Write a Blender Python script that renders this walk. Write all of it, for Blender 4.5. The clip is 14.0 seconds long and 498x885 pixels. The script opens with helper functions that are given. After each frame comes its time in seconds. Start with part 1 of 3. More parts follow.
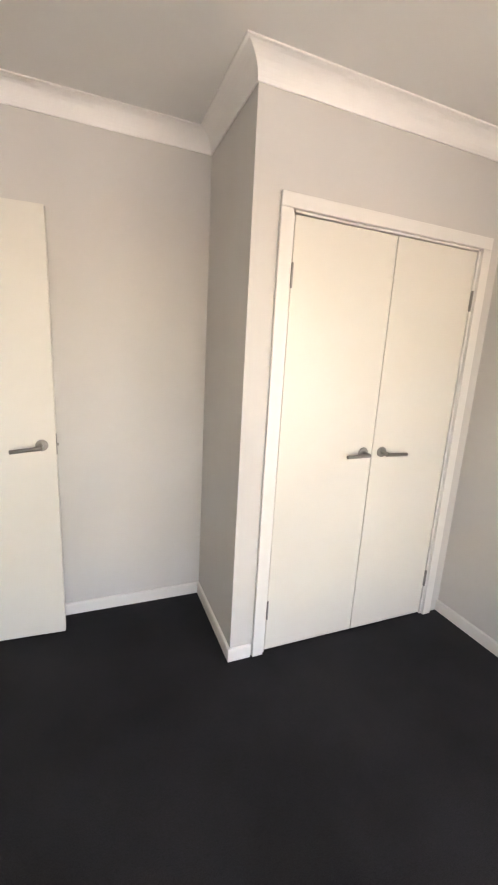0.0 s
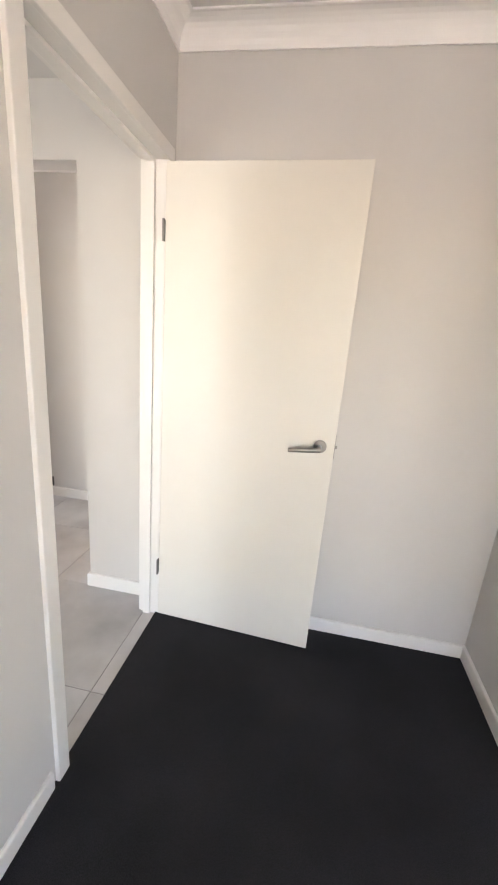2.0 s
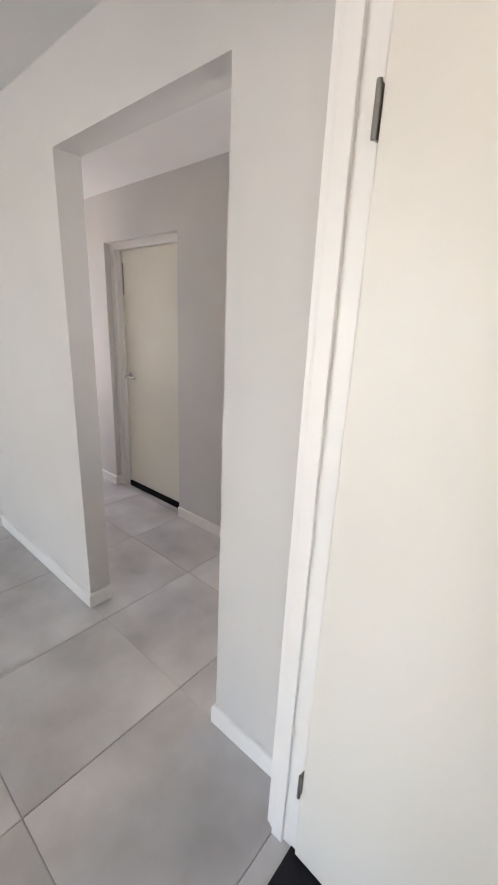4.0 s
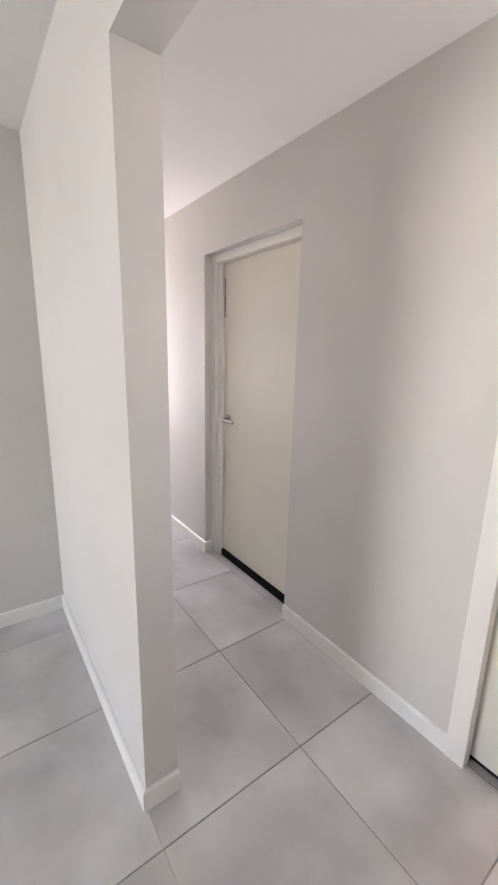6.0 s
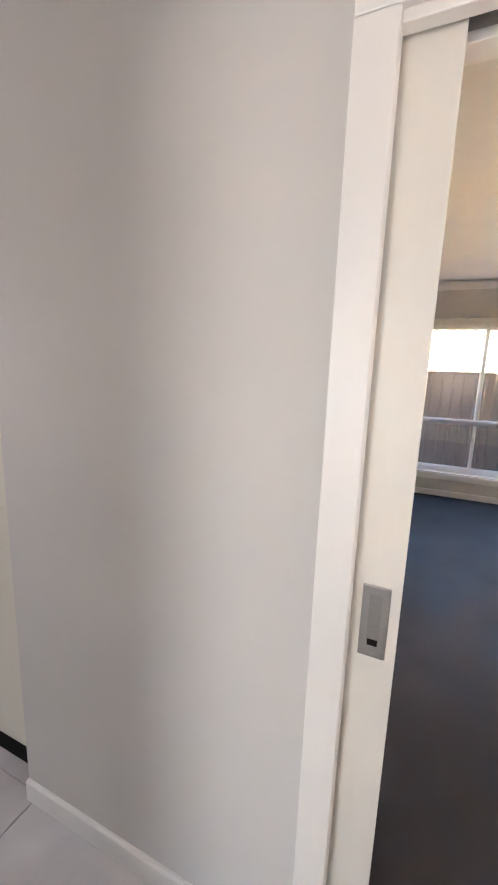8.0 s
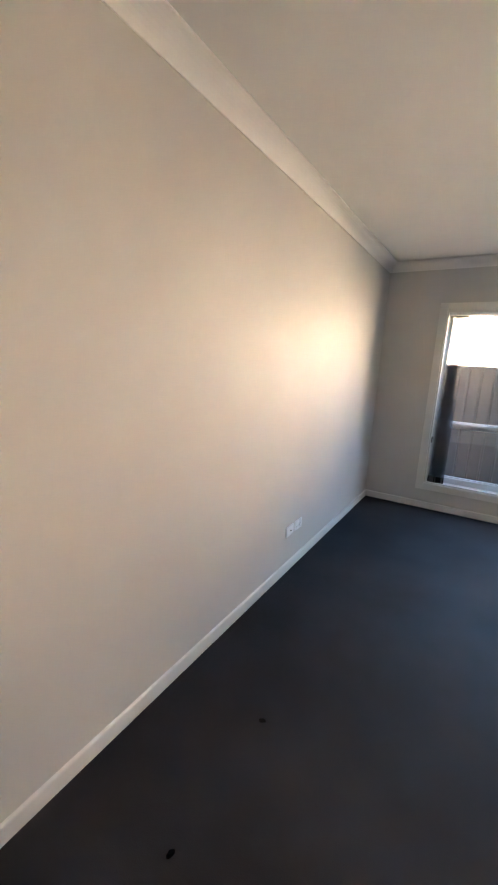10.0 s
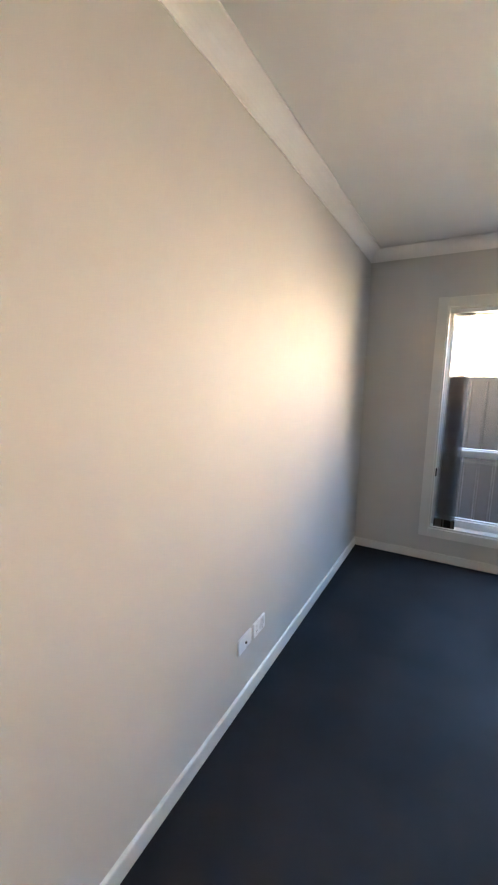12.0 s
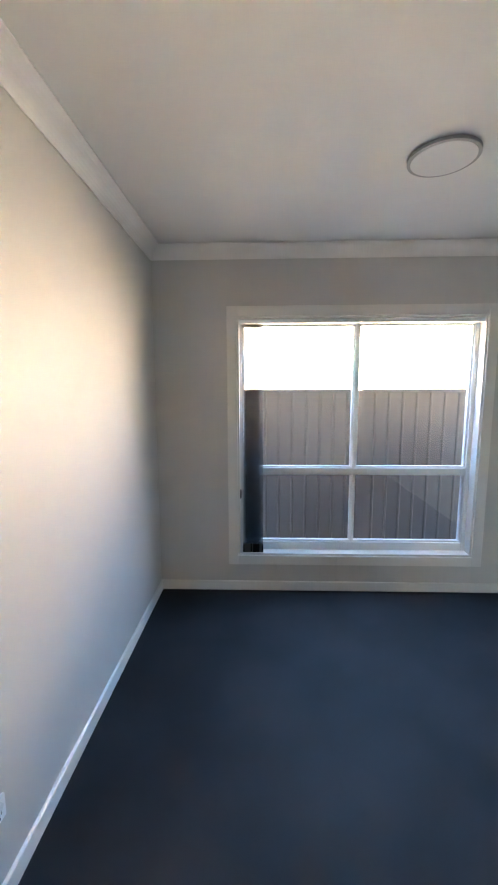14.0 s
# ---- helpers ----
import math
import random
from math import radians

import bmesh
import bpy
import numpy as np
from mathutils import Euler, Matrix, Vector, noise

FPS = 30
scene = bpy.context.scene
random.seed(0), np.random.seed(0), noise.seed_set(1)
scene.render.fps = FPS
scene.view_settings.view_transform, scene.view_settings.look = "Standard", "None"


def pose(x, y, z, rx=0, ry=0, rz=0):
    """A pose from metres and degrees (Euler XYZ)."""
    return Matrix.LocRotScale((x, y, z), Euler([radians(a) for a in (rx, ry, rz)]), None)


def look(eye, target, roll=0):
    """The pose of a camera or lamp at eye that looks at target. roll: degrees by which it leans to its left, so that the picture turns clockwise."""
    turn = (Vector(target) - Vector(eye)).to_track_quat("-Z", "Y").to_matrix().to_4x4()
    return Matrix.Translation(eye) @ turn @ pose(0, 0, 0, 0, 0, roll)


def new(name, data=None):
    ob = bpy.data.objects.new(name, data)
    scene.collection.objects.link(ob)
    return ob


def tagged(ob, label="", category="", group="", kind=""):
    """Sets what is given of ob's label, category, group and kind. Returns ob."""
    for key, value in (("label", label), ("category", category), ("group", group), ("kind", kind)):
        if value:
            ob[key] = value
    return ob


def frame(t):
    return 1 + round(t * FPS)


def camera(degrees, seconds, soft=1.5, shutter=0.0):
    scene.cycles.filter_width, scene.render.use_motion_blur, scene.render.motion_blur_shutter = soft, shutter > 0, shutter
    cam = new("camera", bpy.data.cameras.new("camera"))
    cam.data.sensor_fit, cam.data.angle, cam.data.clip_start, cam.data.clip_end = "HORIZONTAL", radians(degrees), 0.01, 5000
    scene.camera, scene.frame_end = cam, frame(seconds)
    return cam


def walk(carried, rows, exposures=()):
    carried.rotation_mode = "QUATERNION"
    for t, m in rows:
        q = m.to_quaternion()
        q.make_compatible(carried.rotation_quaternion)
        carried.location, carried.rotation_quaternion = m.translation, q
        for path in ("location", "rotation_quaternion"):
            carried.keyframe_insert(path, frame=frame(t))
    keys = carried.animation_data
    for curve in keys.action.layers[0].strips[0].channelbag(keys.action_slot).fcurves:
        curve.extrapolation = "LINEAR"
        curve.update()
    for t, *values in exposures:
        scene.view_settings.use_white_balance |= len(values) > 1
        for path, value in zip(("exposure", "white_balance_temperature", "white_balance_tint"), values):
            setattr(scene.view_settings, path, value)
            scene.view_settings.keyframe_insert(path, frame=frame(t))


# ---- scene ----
cam = camera(64.8, 14.0, soft=2.1)
PATH = [
    (0, (0.536, 0.827, 1.477), (1.275, 2.636, 1.051), 3.2),
    (0.5, (0.431, 0.846, 1.47), (0.99, 2.717, 1.036), 2.8),
    (1, (0.367, 0.893, 1.47), (0.692, 2.809, 0.999), 2.9),
    (1.5, (0.322, 1.035, 1.459), (0.358, 2.97, 0.955), 4.1),
    (2, (0.272, 1.244, 1.452), (-0.032, 3.145, 0.912), 4.7),
    (2.2, (0.247, 1.329, 1.448), (-0.168, 3.207, 0.899), 4.3),
    (2.5, (0.2, 1.481, 1.44), (-0.349, 3.331, 0.913), 3.6),
    (3, (0.123, 1.727, 1.454), (-0.649, 3.498, 0.937), 2.5),
    (3.5, (0.054, 1.972, 1.47), (-0.945, 3.617, 0.925), 2.5),
    (4, (-0.054, 2.178, 1.478), (-1.284, 3.648, 0.904), 2.6),
    (4.2, (-0.117, 2.238, 1.476), (-1.426, 3.635, 0.897), 2.7),
    (6.3, (-0.931, 2.756, 1.456), (-2.513, 3.896, 1.011), 1.2),
    (6.5, (-0.999, 2.809, 1.467), (-2.486, 4.076, 1.041), 1.1),
    (7, (-1.114, 2.966, 1.46), (-2.332, 4.503, 1.067), 0.9),
    (7.5, (-1.17, 3.126, 1.461), (-2.109, 4.856, 1.11), 2.0),
    (7.7, (-1.173, 3.184, 1.47), (-1.973, 4.98, 1.104), 2.0),
    (9.8, (-1.001, 3.997, 1.51), (-1.934, 5.716, 1.093), 3.0),
    (10, (-1.005, 4.076, 1.508), (-2.013, 5.752, 1.093), 2.8),
    (10.5, (-1.064, 4.278, 1.516), (-2.22, 5.86, 1.114), 2.4),
    (11, (-1.147, 4.516, 1.497), (-2.347, 6.07, 1.118), 2.5),
    (11.5, (-1.221, 4.794, 1.516), (-2.36, 6.398, 1.152), 1.9),
    (12, (-1.296, 5.065, 1.507), (-2.244, 6.796, 1.184), 0.9),
    (12.5, (-1.328, 5.289, 1.523), (-2.111, 7.104, 1.224), -0.1),
    (13, (-1.324, 5.458, 1.542), (-1.947, 7.337, 1.262), -0.0),
    (13.5, (-1.304, 5.573, 1.553), (-1.702, 7.512, 1.27), -0.1),
    (14, (-1.302, 5.664, 1.556), (-1.364, 7.645, 1.289), -0.2),
]
EXPOSURES = [(0, 3.5, 7250, 18), (1.5, 3.48, 7100, 18), (3, 3.4, 6750, 19), (4.2, 3.15, 6500, 18), (6.3, 3.5, 6500, 20), (7, 3.25, 6250, 18), (7.7, 3.35, 6450, 20), (8.9, 3.2, 6300, 16), (9.8, 3.1, 5950, 12), (12, 3.17, 5700, 10), (14, 3.17, 5500, 9)]
walk(cam, [(t, look(eye, target, roll)) for t, eye, target, roll in PATH], EXPOSURES)

# ---- light ----
world = bpy.data.worlds.new("sky")
scene.world = world
world.use_nodes = True
wt = world.node_tree
sky = wt.nodes.new("ShaderNodeTexSky")
sky.sky_type, sky.sun_disc = "NISHITA", False
sky.sun_elevation, sky.sun_rotation = radians(48), radians(187)
wt.links.new(sky.outputs["Color"], wt.nodes["Background"].inputs["Color"])
wt.nodes["Background"].inputs["Strength"].default_value = 0.15

sun = new("sun", bpy.data.lights.new("sun", "SUN"))
sun.data.energy, sun.data.angle, sun.data.color = 5.0, radians(0.5), (1.0, 0.93, 0.82)
# the sun stands behind the house, seen from the fence, and high
sun.matrix_world = look((-1.0, -8.0, 9.5), (0.0, -0.5, 1.2))


def window_light(name, eye, target, w, h, power, colour):
    """The sky's light in the opening of a window that lies out of view."""
    lamp = new(name, bpy.data.lights.new(name, "AREA"))
    lamp.data.shape, lamp.data.size, lamp.data.size_y = "RECTANGLE", w, h
    lamp.data.energy, lamp.data.color = power, colour
    lamp.matrix_world = look(eye, target)
    return lamp


# each opening takes cool light from the sky above and warm light from the sunlit ground
window_light("sky_light_bedroom", (2.50, -0.05, 1.5), (1.5, -0.05, 0.5), 1.6, 1.1, 0.46, (0.66, 0.84, 1.0))
window_light("ground_light_bedroom", (2.50, -0.05, 0.65), (1.5, -0.05, 1.25), 1.6, 0.6, 0.24, (1.0, 0.80, 0.58))
window_light("sky_light_bedroom_south", (1.1, -1.33, 1.5), (1.1, -0.4, 0.8), 1.7, 1.0, 0.11, (0.66, 0.84, 1.0))
window_light("ground_light_bedroom_south", (1.1, -1.33, 0.75), (1.1, -0.4, 1.3), 1.7, 0.6, 0.10, (1.0, 0.80, 0.58))
window_light("sky_light_entry", (-2.35, -0.83, 1.3), (-2.35, 1.0, 1.25), 1.2, 1.9, 3.5, (0.86, 0.97, 1.0))
window_light("sky_light_passage", (-5.83, 3.6, 1.3), (-4.0, 3.6, 2.7), 0.75, 1.9, 6.0, (1.0, 0.95, 0.94))
# added fill lamp at the unseen east end, for the jamb and ceiling
window_light("added_light_passage_east", (-0.28, 3.56, 1.6), (-1.4, 3.56, 2.3), 0.7, 1.3, 0.48, (0.98, 0.97, 0.96))
# the sky above the second bedroom's fence falls steeply through its window
steep = window_light("sky_light_window", (-0.60, 8.74, 1.82), (-0.60, 7.9, 0.75), 1.62, 0.42, 3.2, (0.38, 0.66, 1.0))
steep.data.spread = radians(115)

# ---- materials ----


def node_material(name):
    m = bpy.data.materials.new(name)
    m.use_nodes = True
    t = m.node_tree
    return m, t, t.nodes["Principled BSDF"]


def mottle(t, coords, scale, detail, a, b, lo=0.35, hi=0.65):
    n = t.nodes.new("ShaderNodeTexNoise")
    n.inputs["Scale"].default_value, n.inputs["Detail"].default_value = scale, detail
    t.links.new(coords, n.inputs["Vector"])
    r = t.nodes.new("ShaderNodeValToRGB")
    r.color_ramp.elements[0].position, r.color_ramp.elements[1].position = lo, hi
    r.color_ramp.elements[0].color, r.color_ramp.elements[1].color = (*a, 1), (*b, 1)
    t.links.new(n.outputs["Fac"], r.inputs["Fac"])
    return n, r


def bump(t, bsdf, height, strength, distance):
    b = t.nodes.new("ShaderNodeBump")
    b.inputs["Strength"].default_value, b.inputs["Distance"].default_value = strength, distance
    t.links.new(height, b.inputs["Height"])
    t.links.new(b.outputs["Normal"], bsdf.inputs["Normal"])
    return b


def painted(name, colour, rough, grain=260.0, relief=0.12, patch=1.3, spread=0.03):
    """Paint: slow patches of tone and gloss, with the fine stipple of a roller."""
    m, t, p = node_material(name)
    at = t.nodes.new("ShaderNodeNewGeometry").outputs["Position"]
    lo = tuple(c * (1 - spread) for c in colour)
    hi = tuple(min(1, c * (1 + spread)) for c in colour)
    _, r = mottle(t, at, patch, 4, lo, hi)
    t.links.new(r.outputs["Color"], p.inputs["Base Color"])
    g, _ = mottle(t, at, grain, 2, (0, 0, 0), (1, 1, 1))
    bump(t, p, g.outputs["Fac"], relief, 0.0006)
    s, _ = mottle(t, at, 5.0, 3, (0, 0, 0), (1, 1, 1))
    k = t.nodes.new("ShaderNodeMapRange")
    k.inputs["To Min"].default_value, k.inputs["To Max"].default_value = rough - 0.05, rough + 0.07
    t.links.new(s.outputs["Fac"], k.inputs["Value"])
    t.links.new(k.outputs["Result"], p.inputs["Roughness"])
    return m


WALL = painted("wall_paint", (0.57, 0.55, 0.52), 0.62)
CEILING = painted("ceiling_paint", (0.70, 0.69, 0.665), 0.85, relief=0.08)
CORNICE = painted("cornice_paint", (0.82, 0.80, 0.77), 0.7, relief=0.05)
TRIM = painted("trim_gloss_paint", (0.73, 0.71, 0.672), 0.36, grain=120, relief=0.05)
DOOR = painted("door_satin_paint", (0.68, 0.65, 0.585), 0.36, grain=90, relief=0.06)
GARAGE_DOOR = painted("cream_door_paint", (0.66, 0.63, 0.53), 0.42, grain=90, relief=0.06)
SWITCH = painted("white_plastic", (0.82, 0.82, 0.83), 0.28, relief=0.0)
ALUMINIUM = painted("powder_coated_aluminium", (0.78, 0.79, 0.80), 0.38, relief=0.03)
ROOF = painted("roof_tiles", (0.16, 0.15, 0.15), 0.8, grain=20, relief=0.4, spread=0.2)
BLACK = painted("black_rubber", (0.010, 0.009, 0.009), 0.9)
DARK = painted("near_black", (0.03, 0.028, 0.026), 0.7)
BLACK.node_tree.nodes["Principled BSDF"].inputs["Specular IOR Level"].default_value = 0.08
SPECK = painted("dark_speck", (0.004, 0.004, 0.004), 0.93)
SPECK.node_tree.nodes["Principled BSDF"].inputs["Specular IOR Level"].default_value = 0.0
# rim grey stands in for the shade on the light's near side
SHADED_RING = painted("shaded_rim_plastic", (0.30, 0.29, 0.28), 0.5, relief=0.0)
DIFFUSER = painted("opal_diffuser", (0.62, 0.61, 0.60), 0.35, relief=0.0)


def metal(name, colour, rough):
    m, t, p = node_material(name)
    at = t.nodes.new("ShaderNodeTexCoord").outputs["Object"]
    stretch = t.nodes.new("ShaderNodeMapping")
    stretch.inputs["Scale"].default_value = (30, 900, 900)
    t.links.new(at, stretch.inputs["Vector"])
    g, r = mottle(t, stretch.outputs["Vector"], 1.0, 2, tuple(c * 0.85 for c in colour), colour)
    t.links.new(r.outputs["Color"], p.inputs["Base Color"])
    bump(t, p, g.outputs["Fac"], 0.15, 0.0003)
    p.inputs["Metallic"].default_value, p.inputs["Roughness"].default_value = 1.0, rough
    return m


STEEL = metal("brushed_steel", (0.36, 0.34, 0.32), 0.32)
HINGE = metal("dull_hinge_steel", (0.30, 0.29, 0.27), 0.45)


def carpet_material():
    m, t, p = node_material("charcoal_carpet")
    at = t.nodes.new("ShaderNodeNewGeometry").outputs["Position"]
    g, r = mottle(t, at, 420, 3, (0.0105, 0.0101, 0.0114), (0.031, 0.030, 0.0336), 0.3, 0.7)
    _, w = mottle(t, at, 2.2, 5, (0.80, 0.80, 0.80), (1.2, 1.2, 1.2))
    mix = t.nodes.new("ShaderNodeMix")
    mix.data_type, mix.blend_type = "RGBA", "MULTIPLY"
    mix.inputs["Factor"].default_value = 1.0
    t.links.new(r.outputs["Color"], mix.inputs["A"])
    t.links.new(w.outputs["Color"], mix.inputs["B"])
    t.links.new(mix.outputs["Result"], p.inputs["Base Color"])
    p.inputs["Roughness"].default_value = 0.6
    p.inputs["Specular IOR Level"].default_value = 0.08
    v = t.nodes.new("ShaderNodeTexVoronoi")
    v.inputs["Scale"].default_value = 260
    t.links.new(at, v.inputs["Vector"])
    bump(t, p, v.outputs["Distance"], 0.15, 0.002)
    return m


CARPET = carpet_material()


def tile_material():
    m, t, p = node_material("grey_porcelain")
    at = t.nodes.new("ShaderNodeNewGeometry").outputs["Position"]
    one = t.nodes.new("ShaderNodeObjectInfo").outputs["Random"]
    move = t.nodes.new("ShaderNodeVectorMath")
    move.operation = "MULTIPLY_ADD"
    move.inputs[1].default_value = (1, 1, 1)
    turn = t.nodes.new("ShaderNodeCombineXYZ")
    far = t.nodes.new("ShaderNodeMath")
    far.operation = "MULTIPLY"
    far.inputs[1].default_value = 40
    t.links.new(one, far.inputs[0])
    t.links.new(far.outputs[0], turn.inputs["Z"])
    t.links.new(at, move.inputs[0])
    t.links.new(turn.outputs[0], move.inputs[2])
    _, r = mottle(t, move.outputs[0], 2.6, 6, (0.37, 0.355, 0.345), (0.60, 0.585, 0.57), 0.32, 0.7)
    t.links.new(r.outputs["Color"], p.inputs["Base Color"])
    g, _ = mottle(t, at, 60, 4, (0, 0, 0), (1, 1, 1))
    bump(t, p, g.outputs["Fac"], 0.1, 0.001)
    k = t.nodes.new("ShaderNodeMapRange")
    k.inputs["To Min"].default_value, k.inputs["To Max"].default_value = 0.36, 0.52
    t.links.new(g.outputs["Fac"], k.inputs["Value"])
    t.links.new(k.outputs["Result"], p.inputs["Roughness"])
    return m


TILE = tile_material()
GROUT = painted("grey_grout", (0.27, 0.262, 0.255), 0.95, grain=400, relief=0.4, spread=0.15)
FENCE = painted("grey_sheet_steel", (0.075, 0.075, 0.078), 0.45, relief=0.02, spread=0.06)
PAVING = painted("concrete_path", (0.40, 0.38, 0.35), 0.9, grain=90, relief=0.4, spread=0.15)
BLIND = painted("charcoal_blind_fabric", (0.075, 0.075, 0.085), 0.85, grain=600, relief=0.4, spread=0.1)
BLIND.node_tree.nodes["Principled BSDF"].inputs["Alpha"].default_value = 0.42  # open-weave screen fabric

GLASS, gt, gp = node_material("window_glass")
gp.inputs["Base Color"].default_value = (0.97, 0.99, 0.98, 1)
gp.inputs["Transmission Weight"].default_value = 1.0
gp.inputs["Roughness"].default_value = 0.0
gp.inputs["IOR"].default_value = 1.45

# emission stands in for sunlit distance and warms the second bedroom
GLOW, et, ep = node_material("backdrop_glow")
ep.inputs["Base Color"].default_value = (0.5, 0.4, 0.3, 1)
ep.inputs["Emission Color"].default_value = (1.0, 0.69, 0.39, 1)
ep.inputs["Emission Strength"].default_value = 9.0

# ---- building blocks ----


def part(name, bm, material, parent=None, label=""):
    """Links a bmesh as one mesh object, under a thing or a part."""
    me = bpy.data.meshes.new(name)
    bmesh.ops.recalc_face_normals(bm, faces=bm.faces)
    bm.to_mesh(me)
    bm.free()
    me.materials.append(material)
    ob = new(name, me)
    if parent is not None:
        ob.parent = parent
    if label:
        tagged(ob, label)
    return ob


def thing(name, place, label, category, turn=0.0, group="", kind=""):
    ob = new(name)
    ob.empty_display_size = 0.1
    ob.matrix_basis = pose(*place, 0, 0, turn)
    return tagged(ob, label, category, group, kind)


def boxes(*spans, bevel=0.0, seg=2):
    """Boxes (x0, x1, y0, y1, z0, z1) in one bmesh."""
    bm = bmesh.new()
    for x0, x1, y0, y1, z0, z1 in spans:
        r = bmesh.ops.create_cube(bm, size=1.0)
        bmesh.ops.scale(bm, vec=(x1 - x0, y1 - y0, z1 - z0), verts=r["verts"])
        bmesh.ops.translate(bm, vec=((x0 + x1) / 2, (y0 + y1) / 2, (z0 + z1) / 2), verts=r["verts"])
    if bevel:
        bmesh.ops.bevel(bm, geom=bm.edges[:], offset=bevel, segments=seg, affect="EDGES", profile=0.5)
    return bm


def sweep(points, profile, closed):
    """A moulding along a plan line, room on the left of it; profile: (out of the wall, height)."""
    bm = bmesh.new()
    pts = [Vector(p) for p in points]
    n, rings = len(pts), []
    for i, p in enumerate(pts):
        before = (p - pts[i - 1]).normalized() if closed or i else None
        after = (pts[(i + 1) % n] - p).normalized() if closed or i < n - 1 else None
        before, after = before or after, after or before
        na, nb = Vector((-before.y, before.x)), Vector((-after.y, after.x))
        out = (na + nb) / (1 + na.dot(nb))
        rings.append([bm.verts.new((p.x + out.x * d, p.y + out.y * d, z)) for d, z in profile])
    for i in range(n if closed else n - 1):
        a, b = rings[i], rings[(i + 1) % n]
        for k in range(len(profile)):
            j = (k + 1) % len(profile)
            bm.faces.new((a[k], b[k], b[j], a[j]))
    if not closed:
        bm.faces.new(rings[0])
        bm.faces.new(rings[-1])
    return bm


def cove(bottom, top, reach):
    """A cove cornice's section with its two small lips."""
    h = top - bottom
    arc = [(0.006 + (reach - 0.012) * (1 - math.cos(a)), bottom + 0.008 + (h - 0.014) * math.sin(a))
           for a in [radians(6 + 13 * k) for k in range(7)]]
    return [(-0.004, bottom), (0.006, bottom)] + arc + [(reach - 0.004, top - 0.007), (reach, top - 0.006), (reach, top + 0.003), (-0.004, top + 0.003)]


def skirt(h):
    return [(-0.004, 0.0), (0.013, 0.0), (0.013, h - 0.008), (0.011, h - 0.003), (0.006, h), (-0.004, h)]


def structure(name, bm, material, label, category):
    return tagged(part(name, bm, material), label, category, kind="structure")


def rod(bm, a, b, r, sides=20, round_ends=True):
    a, b = Vector(a), Vector(b)
    turn = (b - a).to_track_quat("Z", "Y").to_matrix().to_4x4()
    m = Matrix.Translation((a + b) / 2) @ turn
    made = bmesh.ops.create_cone(bm, cap_ends=True, segments=sides, radius1=r, radius2=r, depth=(b - a).length, matrix=m)
    if round_ends:
        ring = [e for v in made["verts"] for e in v.link_edges if len({f for f in e.link_faces if len(f.verts) > 4}) == 1]
        bmesh.ops.bevel(bm, geom=list(set(ring)), offset=min(r * 0.25, 0.002), segments=2, affect="EDGES", profile=0.5)
    return bm


# ---- plan ----
# bedroom: x -0.40..2.49, y -1.30..2.99; entry hall: x -3.05..-0.49, y -0.80..3.007
# passage: y 3.13..4.003; second bedroom: x -2.073..0.95, y 4.133..8.522
ROOM, HALL = 2.535, 2.388
BL, BR, BN, BS = -0.40, 2.49, 2.99, -1.30
CX, CY = 1.131, 2.382
EW, EE, ES = -3.05, -0.49, -0.80
W1S, W1N = 3.007, 3.12
FS, FN = 4.003, 4.133
PW, PE = -5.80, -0.30
R2W, R2E, R2N = -2.073, 0.95, 8.522
OUT = 8.75
TOP = 2.75
DY0, DY1, DH = 2.115, 2.885, 2.062

structure("wall_bedroom_west", boxes((EE, BL, BS, DY0 - 0.02, 0, TOP), (EE, BL, DY0 - 0.02, DY1 + 0.02, DH + 0.02, TOP), (EE, BL, DY1 + 0.02, W1S, 0, TOP)), WALL, "pale grey painted plaster wall with a doorway", "wall")
structure("wall_bedroom_north", boxes((BL, BR + 0.1, BN, BN + 0.1, 0, TOP)), WALL, "pale grey painted plaster wall behind the open door", "wall")
structure("wall_bedroom_east", boxes((BR, BR + 0.1, BS, -0.85, 0, TOP), (BR, BR + 0.1, 0.75, BN, 0, TOP), (BR, BR + 0.1, -0.85, 0.75, 0, 0.3), (BR, BR + 0.1, -0.85, 0.75, 2.1, TOP)), WALL, "pale grey painted plaster wall with a window opening", "wall")
structure("wall_bedroom_south", boxes((EE, 0.2, BS - 0.2, BS, 0, TOP), (2.0, BR + 0.1, BS - 0.2, BS, 0, TOP), (0.2, 2.0, BS - 0.2, BS, 0, 0.4), (0.2, 2.0, BS - 0.2, BS, 2.1, TOP)), WALL, "pale grey painted plaster wall with a window opening", "wall")
# wardrobe nib: return and front with its opening
WX0, WX1, WH = 1.300, 2.362, 2.062
structure("wall_wardrobe", boxes((CX, CX + 0.09, CY + 0.09, BN, 0, TOP), (CX, WX0, CY, CY + 0.09, 0, TOP), (WX0, WX1, CY, CY + 0.09, WH, TOP), (WX1, BR, CY, CY + 0.09, 0, TOP)), WALL, "pale grey plaster nib walls round the built-in wardrobe", "wall")

structure("wall_opening", boxes((EW - 0.1, -1.794, W1S, W1N, 0, TOP), (-1.794, -0.853, W1S, W1N, 2.097, TOP), (-0.853, BL, W1S, W1N, 0, TOP)), WALL, "pale grey plaster wall with a square untrimmed opening", "wall")
structure("wall_entry_west", boxes((EW - 0.1, EW, ES, W1S, 0, TOP)), WALL, "pale grey plaster wall of the entry hall", "wall")
